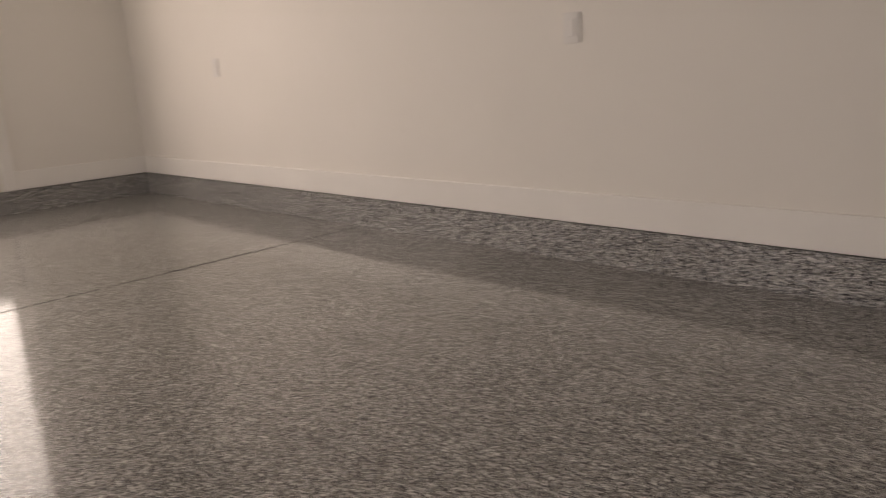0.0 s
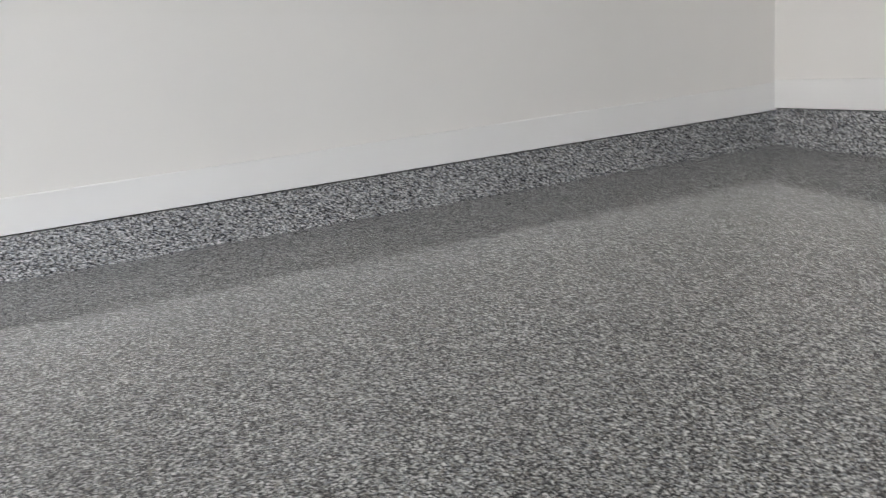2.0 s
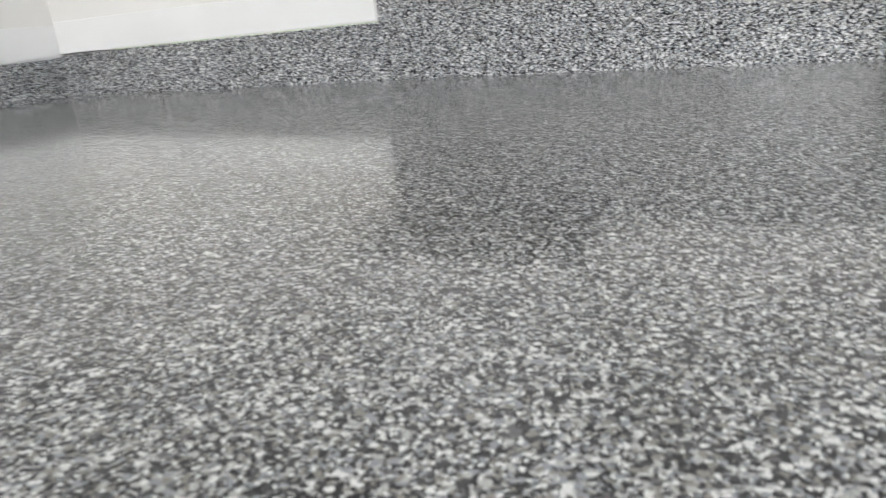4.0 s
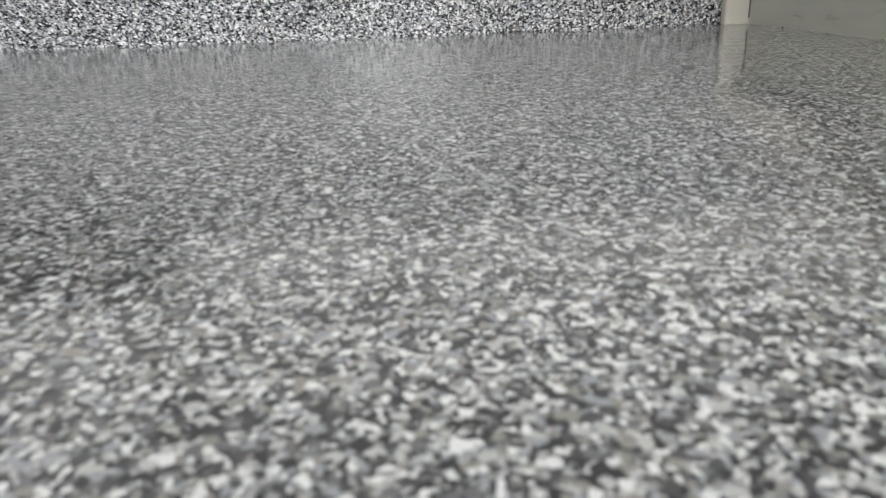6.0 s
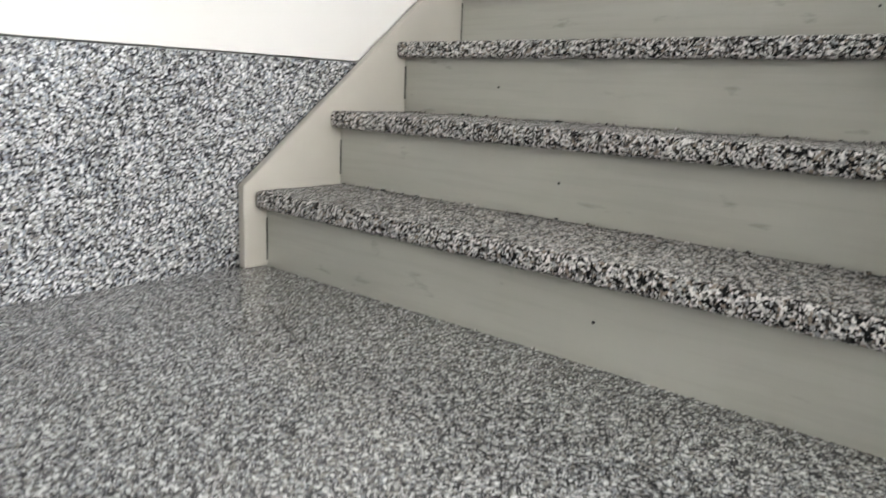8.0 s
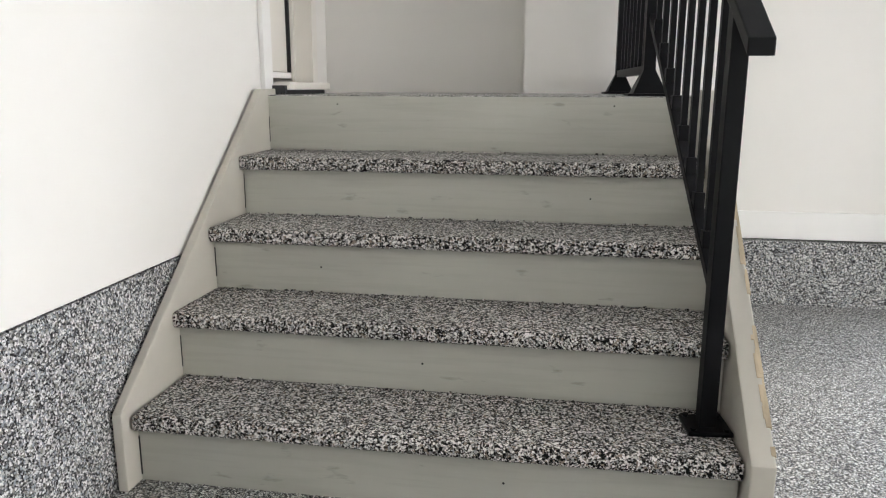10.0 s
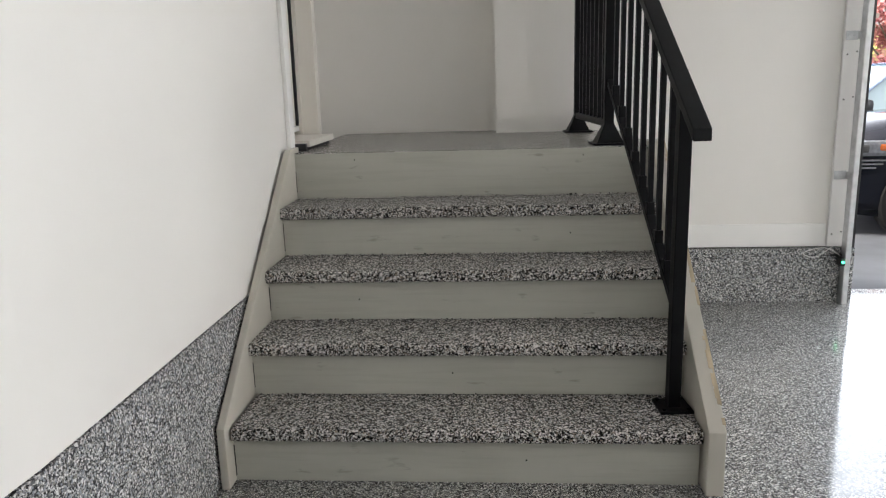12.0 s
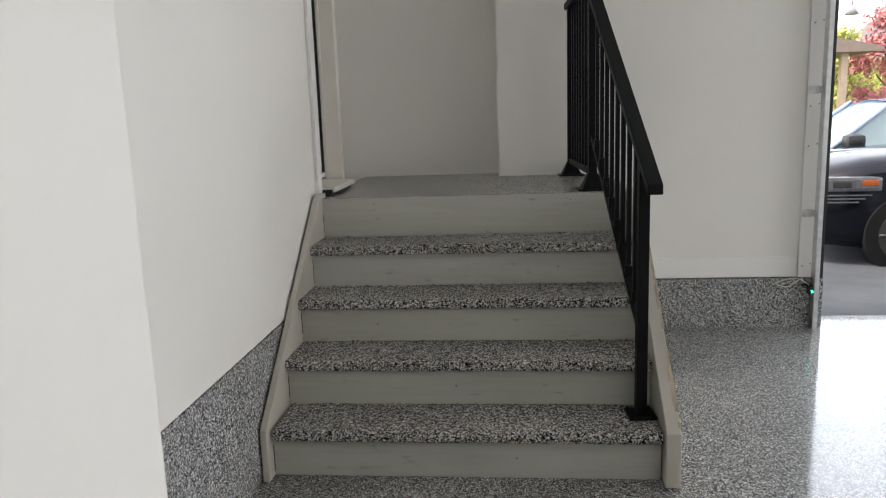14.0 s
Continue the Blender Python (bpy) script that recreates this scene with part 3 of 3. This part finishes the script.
tagged(pb, "small dark crumb of resin at the stem wall", "debris")

# ---- outside ----
ys = (-400, 2.12, 9, 400)
zs = (-0.03, -0.03, -0.43, -0.43)


def ground_z(y):
    return float(np.interp(y, ys, zs))


bm = bmesh.new()
rows_v = [[bm.verts.new((x, y, z)) for x in (-400, 400)] for y, z in zip(ys, zs)]
for a, c in zip(rows_v, rows_v[1:]):
    bm.faces.new((a[0], a[1], c[1], c[0]))
setting("ground", bm, M_GRASS, "flat ground around the garage", "ground")
bm = bmesh.new()
rows_v = [[bm.verts.new((x, y, ground_z(y) + 0.02)) for x in (0.5, 16)] for y in (2.131, 9, 14)]
for a, c in zip(rows_v, rows_v[1:]):
    bm.faces.new((a[0], a[1], c[1], c[0]))
bmesh.ops.solidify(bm, geom=bm.faces, thickness=0.03)
setting("driveway", bm, M_DRIVE, "pale grey concrete driveway", "driveway")


def car(at, turn, paint, label, hood_z=0.98, roof_z=1.46):
    """A saloon car, its nose at -x; origin on the ground below the nose's centre."""
    ob = thing("car", label, "car", at, "cars on the driveway")
    ob.rotation_euler = (0, 0, turn)
    prof = [(0.0, 0.35, hood_z - 0.36, 0.70), (0.12, 0.25, hood_z - 0.18, 0.84), (0.5, 0.22, hood_z - 0.08, 0.90), (1.4, 0.22, hood_z, 0.92), (2.6, 0.22, hood_z + 0.03, 0.92),
            (3.9, 0.22, hood_z + 0.06, 0.92), (4.5, 0.25, hood_z + 0.06, 0.88), (4.8, 0.35, 0.85, 0.78)]
    bm = bmesh.new()
    rings = []
    for x, zl, zh, w in prof:
        pts = [(-w + 0.06, zl), (-w, zl + 0.12), (-w, zh - 0.16), (-w + 0.07, zh - 0.03), (-w * 0.6, zh + 0.015), (0, zh + 0.03),
               (w * 0.6, zh + 0.015), (w - 0.07, zh - 0.03), (w, zh - 0.16), (w, zl + 0.12), (w - 0.06, zl)]
        rings.append([bm.verts.new((x, y, z)) for y, z in pts])
    for a, c in zip(rings, rings[1:]):
        for j in range(len(a)):
            f = bm.faces.new((a[j], c[j], c[(j + 1) % len(a)], a[(j + 1) % len(a)]))
            f.smooth = True
    bm.faces.new(rings[0]), bm.faces.new(rings[-1])
    part("body", bm, paint, ob)
    cab = [(1.25, hood_z - 0.02, hood_z, 0.84), (2.05, hood_z, roof_z - 0.03, 0.66), (2.7, hood_z, roof_z, 0.64), (3.5, hood_z, roof_z - 0.06, 0.64), (4.2, hood_z, hood_z + 0.05, 0.8)]
    bm = bmesh.new()
    rings = []
    for x, zl, zh, w in cab:
        rings.append([bm.verts.new(p) for p in ((x, -0.85, zl), (x, -w, zh - 0.01), (x, 0, zh + 0.02), (x, w, zh - 0.01), (x, 0.85, zl))])
    for a, c in zip(rings, rings[1:]):
        for j in range(4):
            bm.faces.new((a[j], c[j], c[j + 1], a[j + 1]))
    part("window_glass", bm, M_CARGLASS, ob, "tinted car glass")
    bm = bmesh.new()
    rings = [[bm.verts.new(p) for p in ((x, -w, z), (x, 0, z + 0.03), (x, w, z))] for x, z, w in ((2.0, roof_z - 0.03, 0.68), (2.7, roof_z + 0.005, 0.66), (3.55, roof_z - 0.06, 0.66))]
    for a, c in zip(rings, rings[1:]):
        for j in range(2):
            bm.faces.new((a[j], c[j], c[j + 1], a[j + 1]))
    bmesh.ops.solidify(bm, geom=bm.faces, thickness=0.03)
    part("roof", bm, paint, ob)
    for s in (-1, 1):
        part("pillar", cyl((1.22, 0.86 * s, hood_z - 0.02), (2.03, 0.67 * s, roof_z - 0.02), 0.03, seg=8), paint, ob)
        part("pillar", cyl((2.75, 0.86 * s, hood_z), (2.72, 0.65 * s, roof_z), 0.025, seg=8), M_SEAL, ob)
        bm = boxes((1.40, 1.62, 0.96 * s - 0.13, 0.96 * s + 0.13, hood_z + 0.05, hood_z + 0.21), bevel=0.065)
        part("wing_mirror", bm, M_SEAL, ob, "dark wing mirror")
        hz = hood_z - 0.34
        hl = part("headlight", boxes((0.10, 0.58, 0.75 * s - 0.16, 0.75 * s + 0.16, hz, hz + 0.13), bevel=0.03), M_LAMPLENS, ob, "clear headlight")
        part("indicator", boxes((0.41, 0.55, 0.75 * s - 0.165, 0.75 * s + 0.165, hz + 0.045, hz + 0.105), bevel=0.02), M_AMBER, hl, "amber indicator")
        part("reflector", boxes((0.18, 0.34, 0.75 * s - 0.166, 0.75 * s + 0.166, hz + 0.03, hz + 0.10), bevel=0.02), M_SLOT, hl)
        for k in range(3):
            part("lens_bar", boxes((0.12, 0.50 - k * 0.05, 0.75 * s - 0.158, 0.75 * s + 0.158, hz - 0.035 - k * 0.03, hz - 0.022 - k * 0.03)), M_LAMPLENS, hl)
        for x in (0.80, 3.75):
            wh = part("wheel", cyl((x, 0.72 * s, 0.345), (x, 0.935 * s, 0.345), 0.345, seg=40), M_TYRE, ob, "black tyre")
            part("rim", cyl((x, 0.93 * s, 0.345), (x, 0.942 * s, 0.345), 0.24, seg=32), M_SLOT, wh)
            for k in range(10):
                a = k * math.tau / 10
                d = Vector((math.cos(a), 0, math.sin(a)))
                c = Vector((x, 0.946 * s, 0.345))
                part("spoke", cyl(c + d * 0.04, c + d * 0.235, 0.02, 0.013, 6), M_RIM, wh)
    return ob


car((3.58, 5.10, -0.20), radians(-6), M_CARBLACK, "black car parked on the driveway", 1.06, 1.5)
car((3.62, 8.1, -0.40), radians(-4), M_CARBLUE, "silver-blue car parked beyond the black car", 1.08, 1.70)


def tree(x, y, h, w, leaf, label, seed):
    rnd = random.Random(seed)
    z = ground_z(y)
    ob = thing("tree", label, "tree", (x, y, z), "trees beyond the driveway")
    bm = cyl((0, 0, 0), (0.1, 0, h * 0.55), h * 0.035, h * 0.018, 10)
    for k in range(8):
        a = k * 2.4
        c = cyl((0.05, 0, h * (0.25 + 0.03 * k)), (math.cos(a) * w * 0.6, math.sin(a) * w * 0.6, h * (0.5 + 0.05 * k)), h * 0.012, h * 0.004, 6)
        me = bpy.data.meshes.new("limb")
        c.to_mesh(me)
        c.free()
        bm.from_mesh(me)
        bpy.data.meshes.remove(me)
    part("trunk", bm, M_BARK, ob)
    centres = []
    for k in range(46):
        a, r, q = rnd.uniform(0, math.tau), math.sqrt(rnd.random()), rnd.random()
        rr = w * r * (0.45 + 0.65 * math.sin(math.pi * min(1, q * 0.8 + 0.18)))
        centres.append((math.cos(a) * rr, math.sin(a) * rr, h * (0.25 + 0.72 * q)))
    vs, fs = [], []
    for c in centres:
        for k in range(130):
            p = Vector(c) + Vector((rnd.gauss(0, 1), rnd.gauss(0, 1), rnd.gauss(0, 0.8))) * w * 0.13
            u = Vector((rnd.gauss(0, 1), rnd.gauss(0, 1), rnd.gauss(0, 1))).normalized()
            v = u.orthogonal().normalized()
            s = rnd.uniform(0.05, 0.11)
            i = len(vs)
            vs += [p - u * s, p + v * s * 0.6, p + u * s, p - v * s * 0.6]
            fs.append((i, i + 1, i + 2, i + 3))
    me = bpy.data.meshes.new("crown")
    me.from_pydata([tuple(v) for v in vs], [], fs)
    me.materials.append(leaf)
    cr = new("crown", me)
    cr.parent = ob
    return ob


tree(12.6, 21.0, 4.5, 1.5, M_REDLEAF, "small tree with deep red leaves", 2)
tree(15.2, 22.5, 4.4, 2.0, M_REDLEAF, "small tree with deep red leaves", 3)
tree(13.4, 29.0, 4.6, 1.5, M_GREENLEAF, "tree with yellow-green leaves", 5)
tree(15.5, 33.0, 4.0, 2.2, M_GREENLEAF, "tree with yellow-green leaves", 6)


def house(x, y, w, d, eave, ridge, label):
    z = ground_z(y)
    ob = thing("house", label, "house", (x, y, z))
    part("wall", boxes((-w / 2, w / 2, 0, d, 0, eave)), M_BRICK, ob, "brown brick wall")
    part("gable", prism([(-w / 2, eave), (w / 2, eave), (0, ridge - 0.1)], "y", 0.0, 0.25), M_BRICK, ob)
    bm = prism([(-w / 2 - 0.5, eave - 0.3), (0, ridge), (w / 2 + 0.5, eave - 0.3), (w / 2 + 0.5, eave - 0.1), (0, ridge + 0.22), (-w / 2 - 0.5, eave - 0.1)], "y", -0.5, d + 0.5)
    part("roof", bm, M_ROOF, ob, "grey-brown shingle roof")
    part("fascia", prism([(-w / 2 - 0.5, eave - 0.32), (0, ridge - 0.02), (w / 2 + 0.5, eave - 0.32), (w / 2 + 0.5, eave - 0.12), (0, ridge + 0.18), (-w / 2 - 0.5, eave - 0.12)], "y", -0.53, -0.5),
         M_FASCIA, ob)
    for wx in (-w * 0.3, 0, w * 0.3):
        wi = part("window", boxes((wx - 0.55, wx + 0.55, -0.04, 0.02, 1.0, 2.3)), M_TRIM, ob, "white framed window")
        part("pane", boxes((wx - 0.47, wx + 0.47, -0.05, -0.035, 1.08, 2.22)), M_CARGLASS, wi)
    return ob


house(23.5, 36.0, 11.0, 9.0, 3.0, 6.9, "brown brick house with a gabled shingle roof")
pav = thing("porch", "open timber porch with a flat brown roof", "porch", (9.9, 19.0, ground_z(19)))
part("roof", prism([(-1.6, 3.02), (1.0, 3.02), (1.0, 3.14), (-0.2, 3.40), (-1.6, 3.28)], "y", 0, 3.0), M_FASCIA, pav, "brown porch roof")
for x in (-0.9, 0.1):
    part("post", boxes((x - 0.09, x + 0.09, 0.2, 0.38, 0, 3.02), bevel=0.01), M_POST, pav, "pale timber post")
lamp = thing("street_lamp", "grey pole lamp with a hanging bell shade", "street lamp", (12.05, 25.0, ground_z(25)))
part("pole", cyl((-0.3, 0, 0), (-0.3, 0, 6.2), 0.07, 0.05), M_POLE, lamp)
part("arm", cyl((-0.3, 0, 6.0), (0.55, 0, 6.1), 0.03), M_POLE, lamp)
part("stem", cyl((0.5, 0, 4.9), (0.5, 0, 6.1), 0.02), M_POLE, lamp)
part("shade", cyl((0.5, 0, 4.62), (0.5, 0, 4.92), 0.24, 0.05, 24), M_POLE, lamp, "bell-shaped metal shade")
